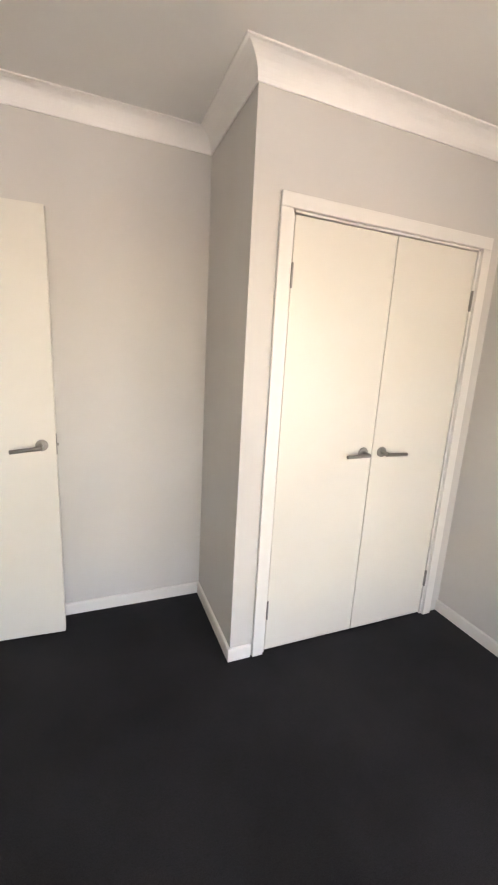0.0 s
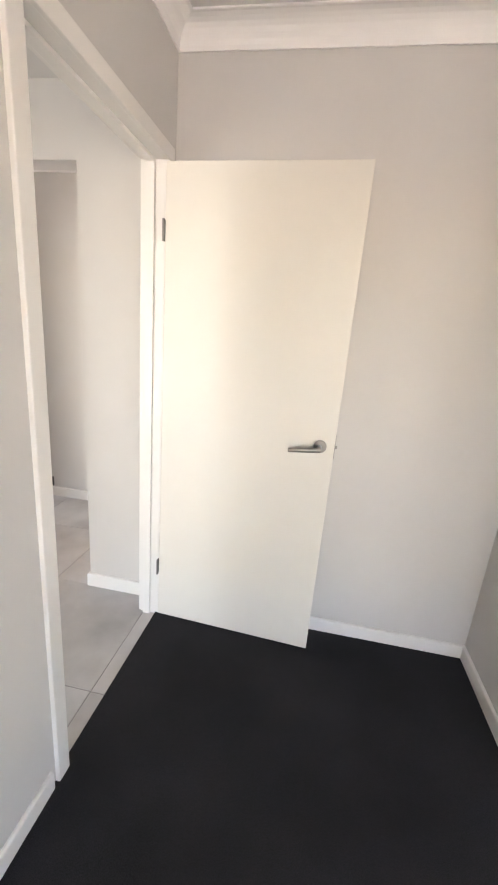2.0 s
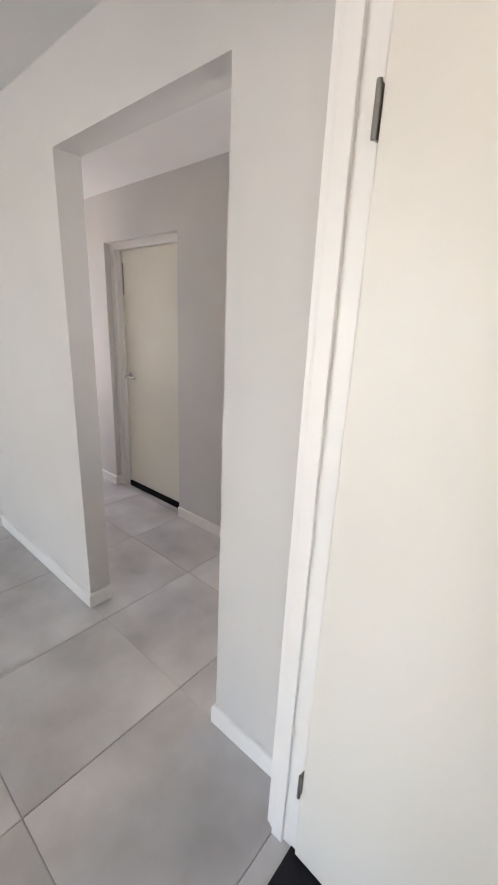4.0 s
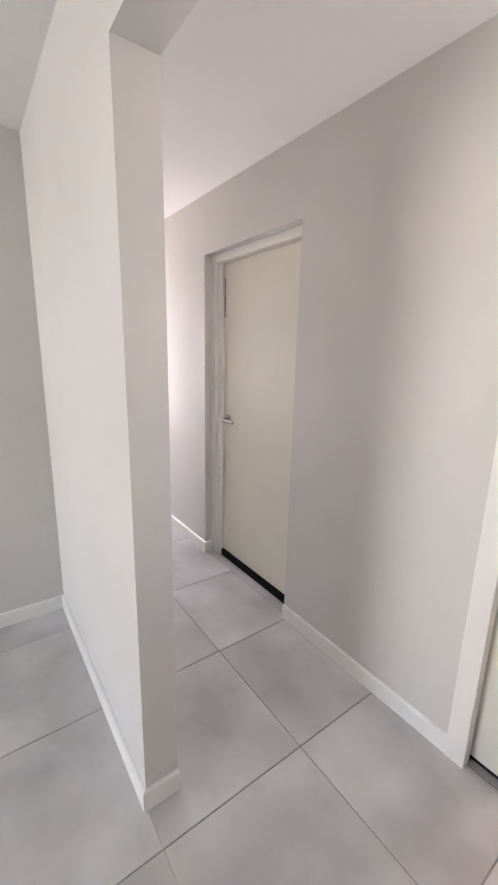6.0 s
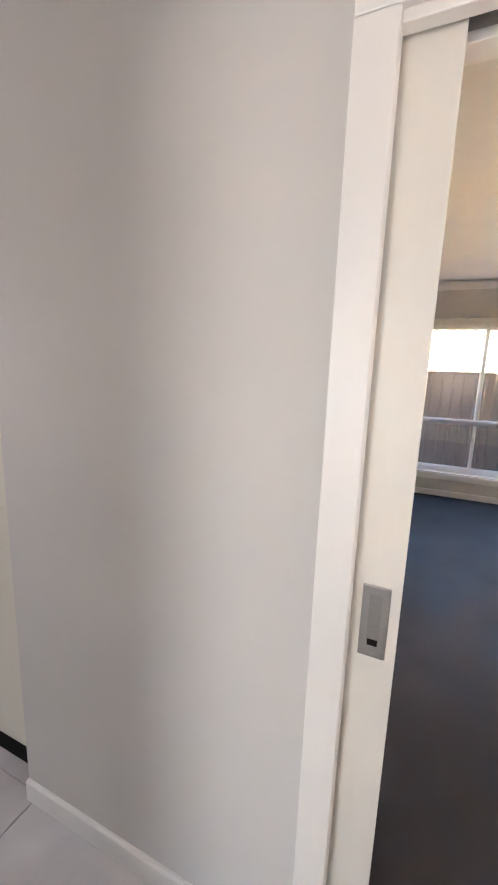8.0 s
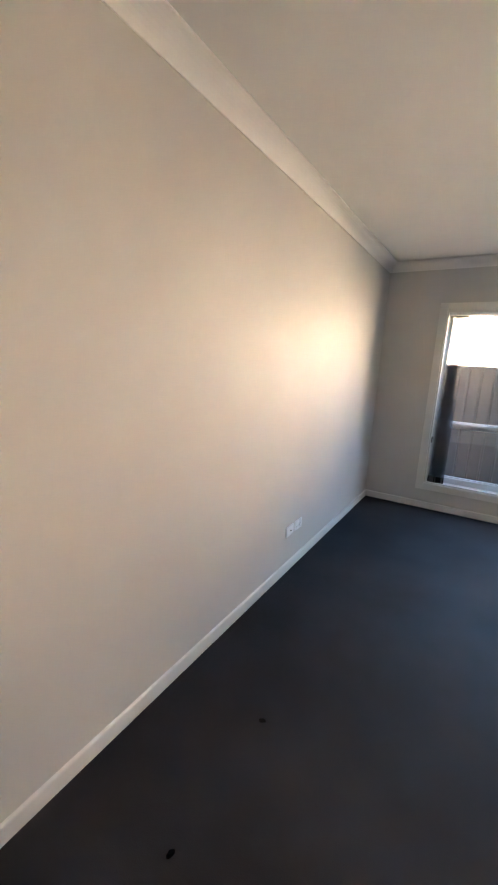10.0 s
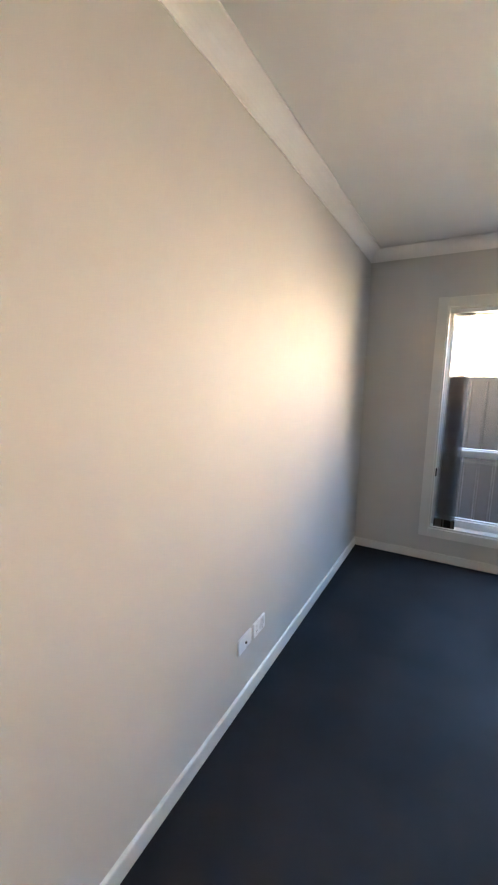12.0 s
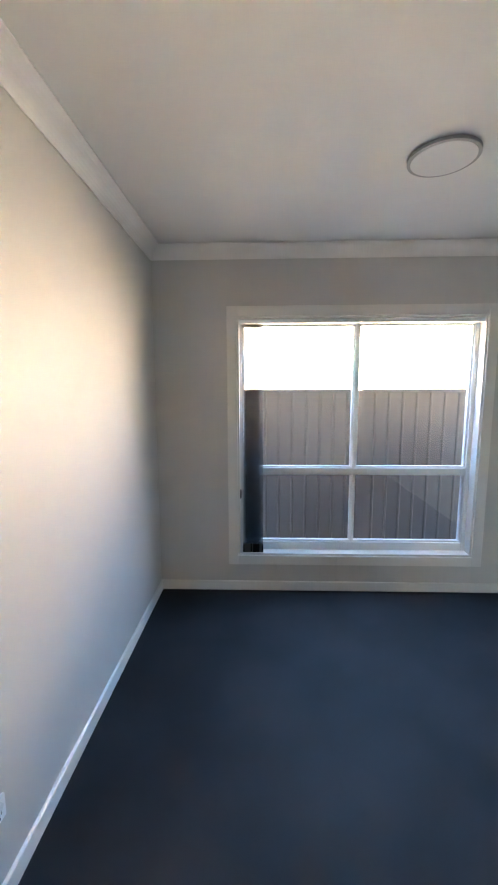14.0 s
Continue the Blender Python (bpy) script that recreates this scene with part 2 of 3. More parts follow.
structure("wall_entry_south", boxes((EW - 0.1, -2.95, ES - 0.2, ES, 0, TOP), (-1.75, EE, ES - 0.2, ES, 0, TOP), (-2.95, -1.75, ES - 0.2, ES, 2.3, TOP), (-2.95, -1.75, ES - 0.2, ES, 0, 0.3)), WALL, "pale grey plaster wall with a glazed opening", "wall")
structure("wall_passage_south", boxes((PW, EW - 0.1, W1S, W1N, 0, TOP)), WALL, "pale grey plaster wall of the passage", "wall")
structure("wall_passage_west", boxes((PW - 0.2, PW, W1S, 3.2, 0, TOP), (PW - 0.2, PW, 3.98, FN, 0, TOP), (PW - 0.2, PW, 3.2, 3.98, 2.3, TOP), (PW - 0.2, PW, 3.2, 3.98, 0, 0.3)), WALL, "pale grey plaster wall at the passage's end", "wall")
# unseen end wall; its opening is added to hold the passage's fill lamp
structure("wall_passage_east", boxes((PE, PE + 0.1, W1N, 3.2, 0, TOP), (PE, PE + 0.1, 3.92, FS, 0, TOP), (PE, PE + 0.1, 3.2, 3.92, 2.3, TOP), (PE, PE + 0.1, 3.2, 3.92, 0, 0.9)), WALL, "pale grey plaster wall, unseen, with an opening added for a lamp", "wall")
# the long wall: recess for the cream door, pocket for the sliding door, doorway
GX0, GX1, GH = -3.165, -2.27, 2.047
SX0, SX1, SH = -1.262, -0.44, 2.022
structure("wall_long", boxes((PW, GX0, FS, FN, 0, TOP), (GX0, GX1, FS, FN, GH, TOP), (GX1, -2.02, FS, FN, 0, TOP), (-2.02, SX0, FS, 4.030, 0, TOP), (-2.02, SX0, 4.082, FN, 0, TOP), (SX0, SX1, FS, FN, SH + 0.012, TOP), (SX1, R2E, FS, FN, 0, TOP)), WALL, "long pale grey plaster wall with two doorways", "wall")
structure("wall_room_west", boxes((R2W - 0.1, R2W, FN, OUT, 0, TOP)), WALL, "pale grey plaster wall with two power plates", "wall")
structure("wall_room_east", boxes((R2E, R2E + 0.1, FS, OUT, 0, TOP)), WALL, "pale grey plaster wall of the carpeted room", "wall")
VX0, VX1, VZ0, VZ1 = -1.475, 0.272, 0.305, 2.065
structure("wall_window", boxes((R2W, VX0, R2N, OUT, -0.3, TOP), (VX1, R2E, R2N, OUT, -0.3, TOP), (VX0, VX1, R2N, OUT, -0.3, VZ0), (VX0, VX1, R2N, OUT, VZ1, TOP)), WALL, "pale grey plaster wall round a wide window", "wall")

structure("ceiling_bedroom", boxes((BL, BR, BS, BN, ROOM, ROOM + 0.05)), CEILING, "flat matt white plaster ceiling", "ceiling")
structure("ceiling_hall", boxes((EW, EE, ES, W1S, HALL, HALL + 0.05)), CEILING, "flat matt white plaster ceiling of the hall", "ceiling")
structure("ceiling_passage", boxes((PW, PE, W1N, FS, HALL, HALL + 0.05)), CEILING, "flat matt white plaster ceiling of the passage", "ceiling")
structure("ceiling_room", boxes((R2W, R2E, FN, R2N, ROOM, ROOM + 0.05)), CEILING, "flat matt white plaster ceiling round the light", "ceiling")
# unseen roof; its wide overhangs are added to keep sun and sky out
structure("roof", boxes((PW - 0.6, BR + 3.5, BS - 3.0, OUT + 0.5, TOP, TOP + 0.2)), ROOF, "dark flat roof slab, overhangs added to block sun and sky", "roof")

structure("floor_bedroom", boxes((BL - 0.012, BR, BS, BN, -0.1, 0.010)), CARPET, "dark charcoal cut-pile carpet", "carpet")
structure("floor_room", boxes((R2W, R2E, 4.058, R2N, -0.1, 0.026)), CARPET, "dark charcoal cut-pile carpet, slightly marked", "carpet")
structure("ground", boxes((-60, 60, -60, 60, -0.42, -0.32)), PAVING, "pale concrete ground outside the house", "ground")

structure("cornice_bedroom", sweep([(BL, BN), (BL, BS), (BR, BS), (BR, CY), (CX, CY), (CX, BN)], cove(2.450, ROOM, 0.080), True), CORNICE, "white plaster cove cornice", "cornice")
structure("cornice_room", sweep([(R2W, R2N), (R2W, FN), (R2E, FN), (R2E, R2N)], cove(2.450, ROOM, 0.080), True), CORNICE, "white plaster cove cornice", "cornice")

S = 0.078
structure("baseboard_north", sweep([(CX + 0.105, CY), (CX, CY), (CX, BN), (BL, BN)], skirt(S), False), TRIM, "white painted skirting board on the carpet", "skirting")
structure("baseboard_west", sweep([(BL, DY0 - 0.072), (BL, BS), (BR, BS), (BR, CY)], skirt(S), False), TRIM, "white painted skirting board on the carpet", "skirting")
structure("baseboard_opening_east", sweep([(-0.853, W1N), (-0.853, W1S), (EE, W1S)][::-1], skirt(S), False), TRIM, "white painted skirting board on the tiles", "skirting")
structure("baseboard_entry", sweep([(-1.794, W1N), (-1.794, W1S), (EW, W1S), (EW, ES), (EE, ES), (EE, DY0 - 0.07)], skirt(S), False), TRIM, "white painted skirting board on the tiles", "skirting")
structure("baseboard_long_west", sweep([(GX0, FS + 0.06), (GX0, FS), (PW, FS)], skirt(S), False), TRIM, "white painted skirting board on the tiles", "skirting")
structure("baseboard_long", sweep([(SX0 - 0.066, FS), (GX1, FS)], skirt(S), False), TRIM, "white painted skirting board on the tiles", "skirting")
structure("baseboard_room", sweep([(SX1 + 0.07, FN), (R2E, FN), (R2E, R2N), (R2W, R2N), (R2W, FN), (SX0 - 0.066, FN)], skirt(0.097), False), TRIM, "white painted skirting board on the dark carpet", "skirting")

# ---- doors ----


def architrave(name, span, head, plane, facing, axis, parent_label, w=0.052):
    """A flat door surround of two legs and a head, on one face of a wall."""
    a, b = span
    lo, hi = sorted((plane, plane + facing * 0.016))
    def put(u0, u1, z0, z1):
        return (lo, hi, u0, u1, z0, z1) if axis == "y" else (u0, u1, lo, hi, z0, z1)
    base = thing(name, (0, 0, 0), parent_label, "door frame", kind="structure")
    part("architrave_leg", boxes(put(a - w, a, 0, head), bevel=0.003), TRIM, base)
    part("architrave_leg", boxes(put(b, b + w, 0, head), bevel=0.003), TRIM, base)
    part("architrave_head", boxes(put(a - w, b + w, head, head + w), bevel=0.003), TRIM, base)
    return base


def lever(parent, x, y, z, way, side, droop=0.003):
    """A round rose, its neck and a straight lever that points to way along x; side: the face's outward y."""
    bm = bmesh.new()
    rod(bm, (x, y, z), (x, y + side * 0.009, z), 0.027, 32)
    rose = part("rose", bm, STEEL, parent, "round brushed steel rose")
    bm = bmesh.new()
    rod(bm, (x, y + side * 0.009, z), (x, y + side * 0.05, z), 0.009, 20)
    part("neck", bm, STEEL, rose)
    bm = bmesh.new()
    rod(bm, (x - way * 0.008, y + side * 0.05, z - 0.004), (x + way * 0.125, y + side * 0.05, z - 0.004 - droop), 0.0095, 20)
    part("lever", bm, STEEL, rose, "straight brushed steel lever")
    return rose


def hinge(parent, x, y, z, h, side):
    bm = bmesh.new()
    rod(bm, (x, y + side * 0.006, z), (x, y + side * 0.006, z + h), 0.005, 12)
    knuckle = part("hinge", bm, HINGE, parent, "dull steel butt hinge")
    part("hinge_leaf", boxes((x - 0.003, x + 0.0015, min(y, y - side * 0.03), max(y, y - side * 0.03), z + 0.002, z + h - 0.002)), HINGE, knuckle)


# bedroom doorway: lining, stop, surrounds
door_1 = architrave("door_1", (DY0, DY1), DH, BL, 1, "y", "white painted door frame between carpet and tiles")
part("lining", boxes((EE - 0.002, BL + 0.002, DY0 - 0.02, DY0, 0, DH), bevel=0.002), TRIM, door_1)
part("lining", boxes((EE - 0.002, BL + 0.002, DY1, DY1 + 0.02, 0, DH), bevel=0.002), TRIM, door_1)
part("lining", boxes((EE - 0.002, BL + 0.002, DY0 - 0.02, DY1 + 0.02, DH, DH + 0.02), bevel=0.002), TRIM, door_1)
part("door_stop", boxes((-0.478, -0.441, DY0, DY0 + 0.012, 0, DH), bevel=0.002), TRIM, door_1)
part("door_stop", boxes((-0.478, -0.441, DY1 - 0.012, DY1, 0, DH), bevel=0.002), TRIM, door_1)
part("door_stop", boxes((-0.478, -0.441, DY0 + 0.012, DY1 - 0.012, DH - 0.012, DH), bevel=0.002), TRIM, door_1)
part("strike_plate", boxes((-0.432, -0.402, DY0, DY0 + 0.002, 0.985, 1.06), bevel=0.0008), HINGE, door_1, "small dark steel strike plate")
part("strike_lip", boxes((-0.402, -0.382, DY0, DY0 + 0.003, 1.018, 1.044), bevel=0.001), DARK, door_1, "small dark lip of the strike plate")
part("hall_architrave", boxes((EE - 0.016, EE, DY1 + 0.004, DY1 + 0.07, 0, DH), bevel=0.003), TRIM, door_1)
part("hall_architrave", boxes((EE - 0.016, EE, DY0 - 0.07, DY0 - 0.004, 0, DH), bevel=0.003), TRIM, door_1)
part("hall_architrave", boxes((EE - 0.016, EE, DY0 - 0.07, DY1 + 0.07, DH, DH + 0.066), bevel=0.003), TRIM, door_1)

bedroom_door = thing("bedroom_door", (-0.400, 2.872, 0), "flush cream-white door standing open against the wall, steel lever", "door", turn=-3.0)
leaf = part("leaf", boxes((0.008, 0.775, 0.0, 0.035, 0.018, 2.050), bevel=0.0015), DOOR, bedroom_door)
lever(bedroom_door, 0.716, 0.0, 1.022, -1, -1, 0.016)
lever(bedroom_door, 0.716, 0.035, 1.022, -1, 1, 0.016)
part("latch_plate", boxes((0.7745, 0.777, 0.006, 0.029, 0.972, 1.072)), HINGE, bedroom_door, "dull steel latch plate")
bm = bmesh.new()
rod(bm, (0.775, 0.017, 1.022), (0.786, 0.017, 1.022), 0.007, 12)
part("latch_bolt", bm, STEEL, bedroom_door)
for z in (0.25, 1.772):
    hinge(bedroom_door, 0.002, 0.001, z, 0.082, -1)

# wardrobe: surround and two leaves
door_2 = architrave("door_2", (WX0 + 0.003, WX1 + 0.001), 2.062, CY, -1, "x", "white painted frame round the wardrobe doors", w=0.056)
part("lining", boxes((WX0, WX0 + 0.016, CY - 0.001, CY + 0.091, 0, 2.052), bevel=0.001), TRIM, door_2)
part("lining", boxes((WX1 - 0.012, WX1, CY - 0.001, CY + 0.091, 0, 2.052), bevel=0.001), TRIM, door_2)
part("lining", boxes((WX0 + 0.016, WX1 - 0.012, CY - 0.001, CY + 0.091, 2.052, WH - 0.001), bevel=0.001), TRIM, door_2)
for x0, x1, way, hx, knob in ((1.3205, 1.8445, -1, 1.3185, 1.780), (1.8495, 2.3455, 1, 2.3475, 1.9)):
    cup = thing("wardrobe_door", (0, 0, 0), "flush cream-white wardrobe door, closed, with a steel lever", "door", group="pair of wardrobe doors")
    part("leaf", boxes((x0, x1, CY + 0.004, CY + 0.036, 0.018, 2.047), bevel=0.0015), DOOR, cup)
    lever(cup, 1.790 if way < 0 else 1.905, CY + 0.004, 1.04, way, -1)
    for z in (0.2, 1.765):
        hinge(cup, hx, CY + 0.002, z, 0.1, -1)
structure("wall_wardrobe_back", boxes((CX + 0.09, BR, BN - 0.02, BN - 0.004, 0, 2.44)), WALL, "plain back of the wardrobe", "wall")

# cream door set back in the long wall
door_3 = thing("door_3", (0, 0, 0), "white painted frame set back in the long wall", "door frame", kind="structure")
part("jamb", boxes((GX0, GX0 + 0.052, 4.052, FN, 0, GH), bevel=0.003), TRIM, door_3)
part("jamb", boxes((GX1 - 0.052, GX1, 4.052, FN, 0, GH), bevel=0.003), TRIM, door_3)
part("head", boxes((GX0 + 0.052, GX1 - 0.052, 4.052, FN, GH - 0.05, GH), bevel=0.003), TRIM, door_3)
part("rebate", boxes((GX0 + 0.052, GX0 + 0.106, 4.074, FN, 0, GH - 0.05), bevel=0.003), TRIM, door_3)
part("threshold", boxes((GX0 + 0.106, GX1 - 0.052, 4.074, 4.125, 0.0, 0.048), bevel=0.004), BLACK, door_3, "black rubber threshold strip")
cream_door = thing("cream_door", (0, 0, 0), "closed cream flush door with a small lever, above a black strip", "door")
part("leaf", boxes((GX0 + 0.109, GX1 - 0.055, 4.090, 4.128, 0.050, GH - 0.053), bevel=0.002), GARAGE_DOOR, cream_door)
lever(cream_door, GX0 + 0.165, 4.090, 1.02, 1, -1)
# dull metal strip along a dark vertical line at the leaf's edge
part("edge_strip", boxes((GX0 + 0.108, GX0 + 0.120, 4.086, 4.0905, 1.67, 1.905), bevel=0.001), HINGE, cream_door, "slim dark strip at the door's edge")

# sliding door in its pocket
door_4 = thing("door_4", (0, 0, 0), "white painted frame of the sliding door", "door frame", kind="structure")
for y0, y1 in ((FS - 0.016, FS), (FN, FN + 0.016)):
    part("architrave_leg", boxes((SX0 - 0.066, SX0 + 0.004, y0, y1, 0, SH), bevel=0.003), TRIM, door_4)
    part("architrave_leg", boxes((SX1 - 0.004, SX1 + 0.066, y0, y1, 0, SH), bevel=0.003), TRIM, door_4)
    part("architrave_head", boxes((SX0 - 0.066, SX1 + 0.066, y0, y1, SH, SH + 0.05), bevel=0.003), TRIM, door_4)
part("split_jamb", boxes((SX0 - 0.012, SX0 + 0.004, FS, 4.031, 0, SH), bevel=0.002), TRIM, door_4)
part("split_jamb", boxes((SX0 - 0.012, SX0 + 0.004, 4.081, FN, 0, SH), bevel=0.002), TRIM, door_4)
part("jamb", boxes((SX1 - 0.004, SX1 + 0.012, FS, FN, 0, SH), bevel=0.002), TRIM, door_4)
part("head_lining", boxes((SX0 - 0.012, SX1 + 0.012, FS, 4.031, SH - 0.016, SH + 0.01), bevel=0.002), TRIM, door_4)
part("head_lining", boxes((SX0 - 0.012, SX1 + 0.012, 4.081, FN, SH - 0.016, SH + 0.01), bevel=0.002), TRIM, door_4)
part("track", boxes((SX0, SX1, 4.040, 4.072, SH - 0.006, SH + 0.008)), HINGE, door_4, "dull metal sliding track")
sliding_door = thing("sliding_door", (0, 0, 0), "cream-white sliding door, slid back into the wall pocket", "door")
part("leaf", boxes((-1.97, -1.166, 4.039, 4.074, 0.03, SH - 0.008), bevel=0.0015), DOOR, sliding_door)
pull = part("flush_pull", boxes((-1.239, -1.185, 4.0355, 4.0395, 0.915, 1.072), bevel=0.0018), STEEL, sliding_door, "rectangular brushed steel flush pull")
# raised dull plate puts the recess's shade into colour; black plate below
part("pull_recess_shade", boxes((-1.224, -1.200, 4.0345, 4.0358, 0.950, 1.052), bevel=0.0006), HINGE, pull)
part("pull_black_bottom", boxes((-1.222, -1.202, 4.0335, 4.0347, 0.942, 0.956), bevel=0.0006), BLACK, pull, "small black plate at the recess's lower end")

# ---- window ----
window_1 = thing("window_1", (0, 0, 0), "white aluminium sliding window of four panes", "window", kind="structure")
W = 0.072
for lo, hi in (((VX0 - W, VZ0 - W), (VX0, VZ1 + W)), ((VX1, VZ0 - W), (VX1 + W, VZ1 + W)), ((VX0, VZ0 - W), (VX1, VZ0)), ((VX0, VZ1), (VX1, VZ1 + W))):
    part("architrave", boxes((lo[0], hi[0], R2N - 0.016, R2N, lo[1], hi[1]), bevel=0.003), TRIM, window_1)
part("reveal", boxes((VX0 - 0.001, VX0 + 0.014, R2N - 0.004, 8.60, VZ0, VZ1), bevel=0.002), TRIM, window_1)
part("reveal", boxes((VX1 - 0.014, VX1 + 0.001, R2N - 0.004, 8.60, VZ0, VZ1), bevel=0.002), TRIM, window_1)
part("window_sill", boxes((VX0 + 0.014, VX1 - 0.014, R2N - 0.006, 8.60, VZ0 - 0.001, VZ0 + 0.016), bevel=0.003), TRIM, window_1)
part("reveal", boxes((VX0 + 0.014, VX1 - 0.014, R2N - 0.004, 8.60, VZ1 - 0.014, VZ1 + 0.001), bevel=0.002), TRIM, window_1)
F0, F1 = 8.601, 8.668
part("window_frame", boxes((VX0, VX0 + 0.04, F0, F1, VZ0, VZ1), bevel=0.003), ALUMINIUM, window_1)
part("window_frame", boxes((VX1 - 0.04, VX1, F0, F1, VZ0, VZ1), bevel=0.003), ALUMINIUM, window_1)
part("window_frame", boxes((VX0 + 0.04, VX1 - 0.04, F0, F1, VZ0, VZ0 + 0.075), bevel=0.003), ALUMINIUM, window_1)
part("window_frame", boxes((VX0 + 0.04, VX1 - 0.04, F0, F1, VZ1 - 0.045, VZ1), bevel=0.003), ALUMINIUM, window_1)
part("transom", boxes((VX0 + 0.04, VX1 - 0.04, F0 + 0.002, F1, 0.918, 0.966), bevel=0.003), ALUMINIUM, window_1)
MX = -0.603
part("mullion", boxes((MX - 0.008, MX + 0.008, F0 + 0.004, F1, VZ0 + 0.075, 0.918), bevel=0.003), ALUMINIUM, window_1)
part("mullion", boxes((MX - 0.014, MX + 0.014, F0 + 0.004, F1, 0.966, VZ1 - 0.045), bevel=0.003), ALUMINIUM, window_1)
for x0, x1, z0, z1 in ((VX0 + 0.04, MX - 0.008, VZ0 + 0.075, 0.918), (MX + 0.008, VX1 - 0.04, VZ0 + 0.075, 0.918), (VX0 + 0.04, MX - 0.014, 0.966, VZ1 - 0.045), (MX + 0.014, VX1 - 0.04, 0.966, VZ1 - 0.045)):
    sash = part("sash", boxes((x0, x0 + 0.011, F0 + 0.02, F1 - 0.014, z0, z1), (x1 - 0.011, x1, F0 + 0.02, F1 - 0.014, z0, z1), (x0 + 0.011, x1 - 0.011, F0 + 0.02, F1 - 0.014, z0, z0 + 0.012), (x0 + 0.011, x1 - 0.011, F0 + 0.02, F1 - 0.014, z1 - 0.010, z1)), ALUMINIUM, window_1)
    pane = part("pane", boxes((x0 + 0.006, x1 - 0.006, F0 + 0.031, F0 + 0.035, z0 + 0.006, z1 - 0.006)), GLASS, sash, "clear window glass")
    pane.visible_shadow = False
part("window_latch", boxes((VX0 + 0.012, VX0 + 0.024, 8.560, 8.585, 0.735, 0.80), bevel=0.003), BLACK, window_1, "small black window catch")

# vertical blind drawn together at one side
blind = thing("vertical_blind", (0, 0, 0), "charcoal vertical blind drawn together at the window's side", "blind")
for i in range(12):
    x = -1.440 + 0.0095 * i
    wide = 0.052 + 0.006 * math.sin(i * 2.1)
    bm = bmesh.new()
    n = 6
    cols = []
    for k in range(n + 1):
        u = k / n
        bow = 0.006 * math.sin(math.pi * u)
        cols.append([bm.verts.new((x + wide * u + bow, 8.530 + 0.060 * u - bow, z)) for z in (0.335, 2.02)])
    for k in range(n):
        bm.faces.new((cols[k][0], cols[k + 1][0], cols[k + 1][1], cols[k][1]))
    bmesh.ops.solidify(bm, geom=bm.faces[:], thickness=0.0012)
    slat = part("slat", bm, BLIND, blind)
    part("slat_weight", boxes((x, x + 0.05, 8.525, 8.5295, 0.324, 0.392), bevel=0.001), HINGE if i % 3 == 1 else DARK, slat)
part("head_rail", boxes((VX0 + 0.016, VX1 - 0.016, 8.535, 8.575, 2.022, 2.05), bevel=0.003), ALUMINIUM, blind, "white aluminium head rail")

# ---- room fittings ----


def plate(name, y, label, category):
    base = thing(name, (R2W, y, 0.338), label, category)
    part("face_plate", boxes((0.0, 0.011, -0.058, 0.058, -0.037, 0.037), bevel=0.004), SWITCH, base)
    return base


aerial = plate("aerial_socket", 6.462, "white plastic wall plate with one dark aerial socket", "wall socket")
bm = bmesh.new()
rod(bm, (0.011, 0.0, 0.0), (0.0165, 0.0, 0.0), 0.0065, 16)
part("socket_ring", bm, HINGE, aerial)
bm = bmesh.new()
rod(bm, (0.0166, 0.0, 0.0), (0.0172, 0.0, 0.0), 0.0045, 12, False)
part("socket_hole", bm, BLACK, aerial)
power = plate("power_socket", 6.600, "white plastic double power point with two rockers", "wall socket")
for y in (-0.029, 0.029):
    part("rocker", boxes((0.011, 0.0145, y - 0.006, y + 0.006, 0.008, 0.026), bevel=0.001), SWITCH, power)
    for dy, dz, tilt in ((-0.007, -0.008, 30), (0.007, -0.008, -30), (0.0, -0.022, 0)):
        bm = boxes((0.0108, 0.0114, -0.001, 0.001, -0.004, 0.004))
        bmesh.ops.rotate(bm, cent=(0, 0, 0), matrix=Matrix.Rotation(radians(tilt), 3, "X"), verts=bm.verts)
        bmesh.ops.translate(bm, vec=(0, y + dy, dz), verts=bm.verts)
        part("pin_slot", bm, BLACK, power)

lamp_thing = thing("ceiling_light", (-0.530, 7.50, ROOM), "round flat ceiling light with an opal face, unlit", "ceiling light")
bm = bmesh.new()
rod(bm, (0, 0, -0.014), (0, 0, 0.002), 0.145, 64)
part("housing", bm, SHADED_RING, lamp_thing, "round housing rim, greyed for the shade on it")
bm = bmesh.new()
rod(bm, (0, 0, -0.0165), (0, 0, -0.0135), 0.130, 64)
part("diffuser", bm, DIFFUSER, lamp_thing, "opal round diffuser")

# small dark specks on the carpet
for x, y, turn in ((-1.614, 5.309, 20), (-1.623, 4.761, 75)):
    lint = thing("lint", (x, y, 0.028), "small dark speck on the carpet", "lint", turn=turn, group="lint on the carpet")
    bm = bmesh.new()
    bmesh.ops.create_icosphere(bm, subdivisions=2, radius=0.009)
    for v in bm.verts:
        v.co = v.co * (1 + 0.45 * noise.noise(v.co * 160 + Vector((x * 9, y * 9, 0))))
        v.co.z = max(v.co.z * 0.5, -0.001)
        v.co.x *= 1.7
    part("speck_lump", bm, SPECK, lint)

# ---- outside the window ----
fence = thing("fence", (0, 9.72, -0.32), "grey ribbed sheet steel fence close to the window", "fence")


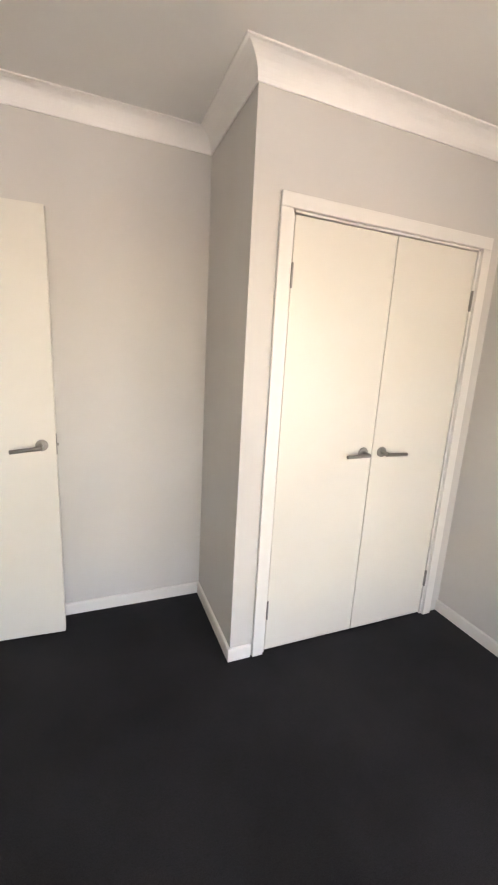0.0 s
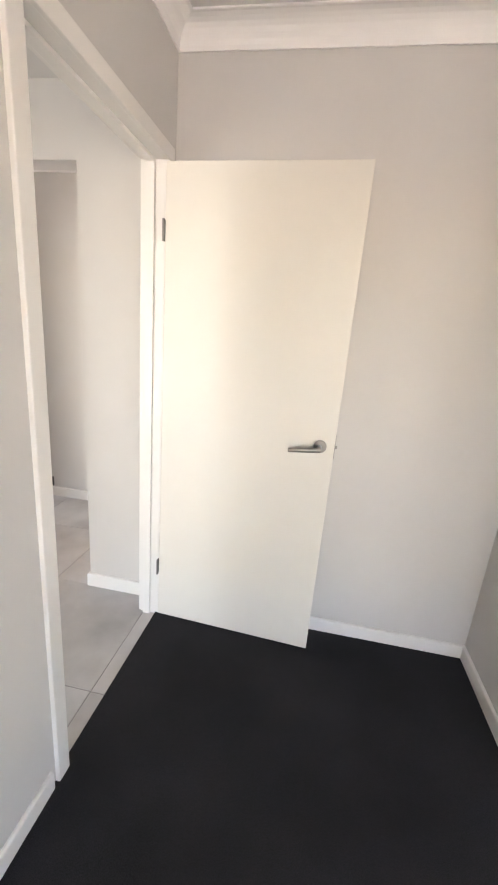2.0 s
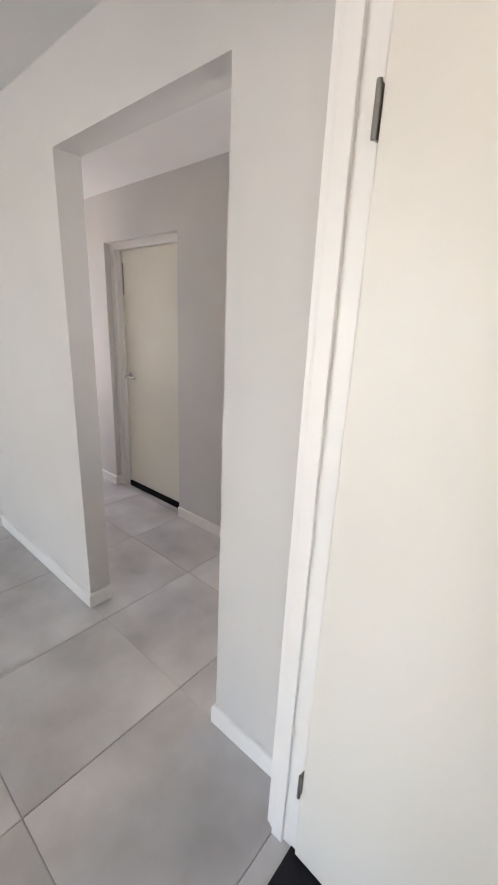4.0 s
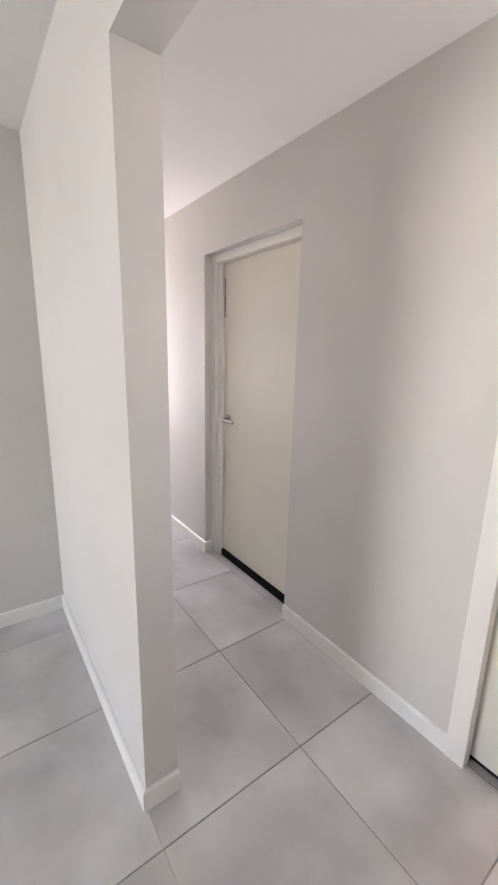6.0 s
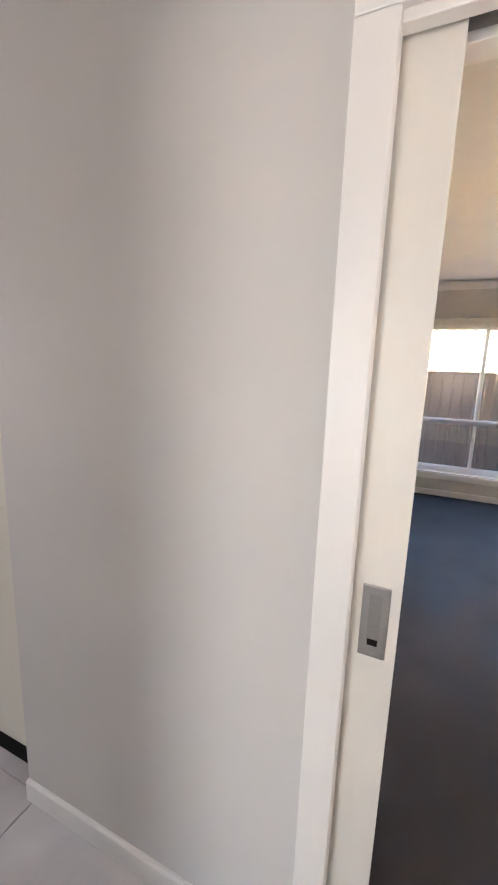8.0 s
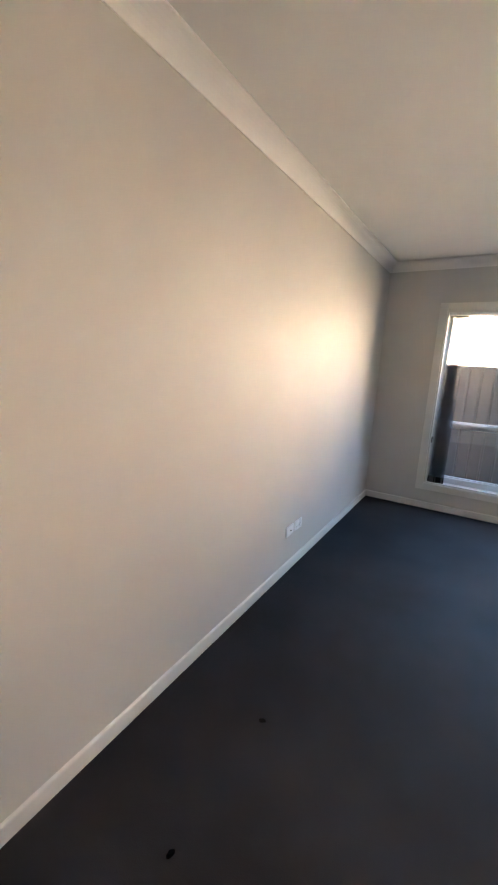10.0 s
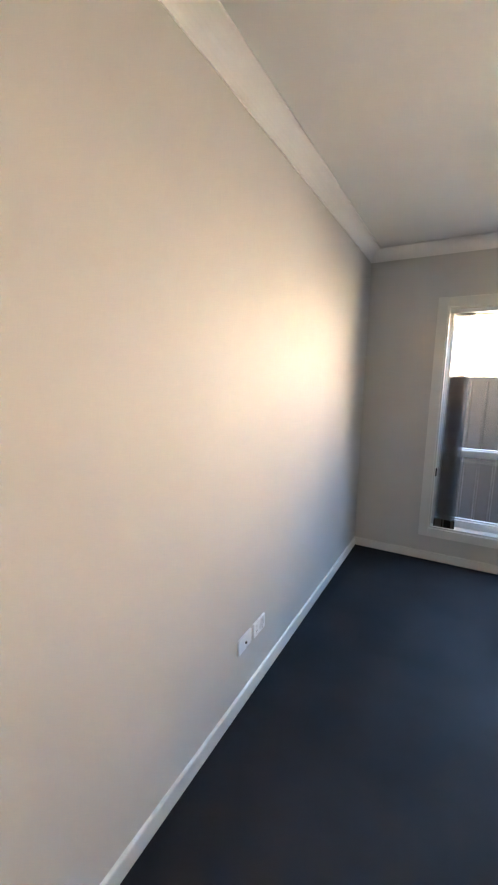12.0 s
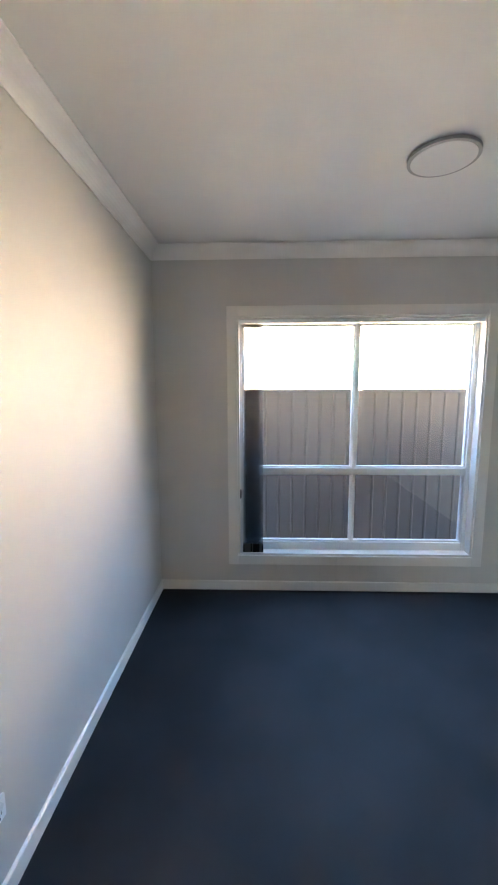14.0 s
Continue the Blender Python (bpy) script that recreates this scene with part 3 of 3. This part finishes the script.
def sheet(x0, x1):
    """A ribbed sheet: flat pans between narrow raised ribs, with a front and a back."""
    bm = bmesh.new()
    line, x = [(x0, 0.0)], x0
    while x + 0.15 < x1:
        line += [(x + 0.106, 0.0), (x + 0.114, -0.014), (x + 0.128, -0.014), (x + 0.136, 0.0)]
        x += 0.140
    line.append((x1, 0.0))
    outline = line + [(u, v + 0.004) for u, v in reversed(line)]
    low = [bm.verts.new((u, v, 0.05)) for u, v in outline]
    high = [bm.verts.new((u, v, 1.85)) for u, v in outline]
    n = len(outline)
    for a in range(n):
        b = (a + 1) % n
        bm.faces.new((low[a], low[b], high[b], high[a]))
    return bm


for k in range(-3, 4):
    x0 = -0.29 + 2.38 * (k - 1)
    part("panel", sheet(x0 + 0.03, x0 + 2.35), FENCE, fence)
    part("post", boxes((x0 - 0.03, x0 + 0.03, -0.03, 0.03, 0, 1.87), bevel=0.003), FENCE, fence)
    part("rail", boxes((x0 + 0.03, x0 + 2.35, -0.026, 0.022, 1.84, 1.88), bevel=0.004), FENCE, fence)
    part("rail", boxes((x0 + 0.03, x0 + 2.35, -0.026, 0.022, 0.02, 0.06), bevel=0.004), FENCE, fence)

# added glowing slab beyond the fence; the distance is too bright to make out
structure("backdrop", boxes((-3.2, 12, 13.2, 13.3, -0.32, 3.05)), GLOW, "plain warm glowing slab added beyond the fence", "backdrop")

# ---- hall floor: tiles proud of their grout ----
floor_hall = structure("floor_hall", boxes((EW, BL - 0.013, ES, W1S, -0.1, -0.003), (PW, PE, W1S, 4.019, -0.1, -0.003), (GX0, GX1, 4.019, FN, -0.1, -0.003), (SX0, SX1, 4.019, 4.058, -0.1, -0.003)), GROUT, "large grey porcelain floor tiles with dark joints", "floor")
PITCH, LONG, GX, GY = 0.590, 1.172, -1.657, 3.562


def tile_mesh(w, h):
    me = bpy.data.meshes.new("tile")
    b = boxes((0, w, 0, h, -0.010, 0.0))
    bmesh.ops.bevel(b, geom=[e for e in b.edges if all(vv.co.z > -0.001 for vv in e.verts)], offset=0.0015, segments=1, affect="EDGES")
    bmesh.ops.recalc_face_normals(b, faces=b.faces)
    b.to_mesh(me)
    b.free()
    me.materials.append(TILE)
    return me


shared = {}


def lay(x0, x1, y0, y1):
    w, h = round(x1 - x0, 3), round(y1 - y0, 3)
    if w < 0.01 or h < 0.01:
        return
    if (w, h) not in shared:
        shared[w, h] = tile_mesh(w, h)
    ob = new("tile", shared[w, h])
    ob.parent = floor_hall
    ob.location = (x0, y0, 0)


for X0, X1, Y0, Y1 in ((EW, BL - 0.013, ES, W1S), (PW, PE, W1S, 4.019), (GX0, GX1, 4.022, FN), (SX0 + 0.004, SX1 - 0.004, 4.022, 4.056)):
    for i in range(-12, 6):
        for j in range(-6, 2):
            a, b = GX + PITCH * i + 0.0018, GX + PITCH * (i + 1) - 0.0018
            c, d = GY + LONG * j + 0.0018, GY + LONG * (j + 1) - 0.0018
            lay(max(a, X0), min(b, X1), max(c, Y0), min(d, Y1))
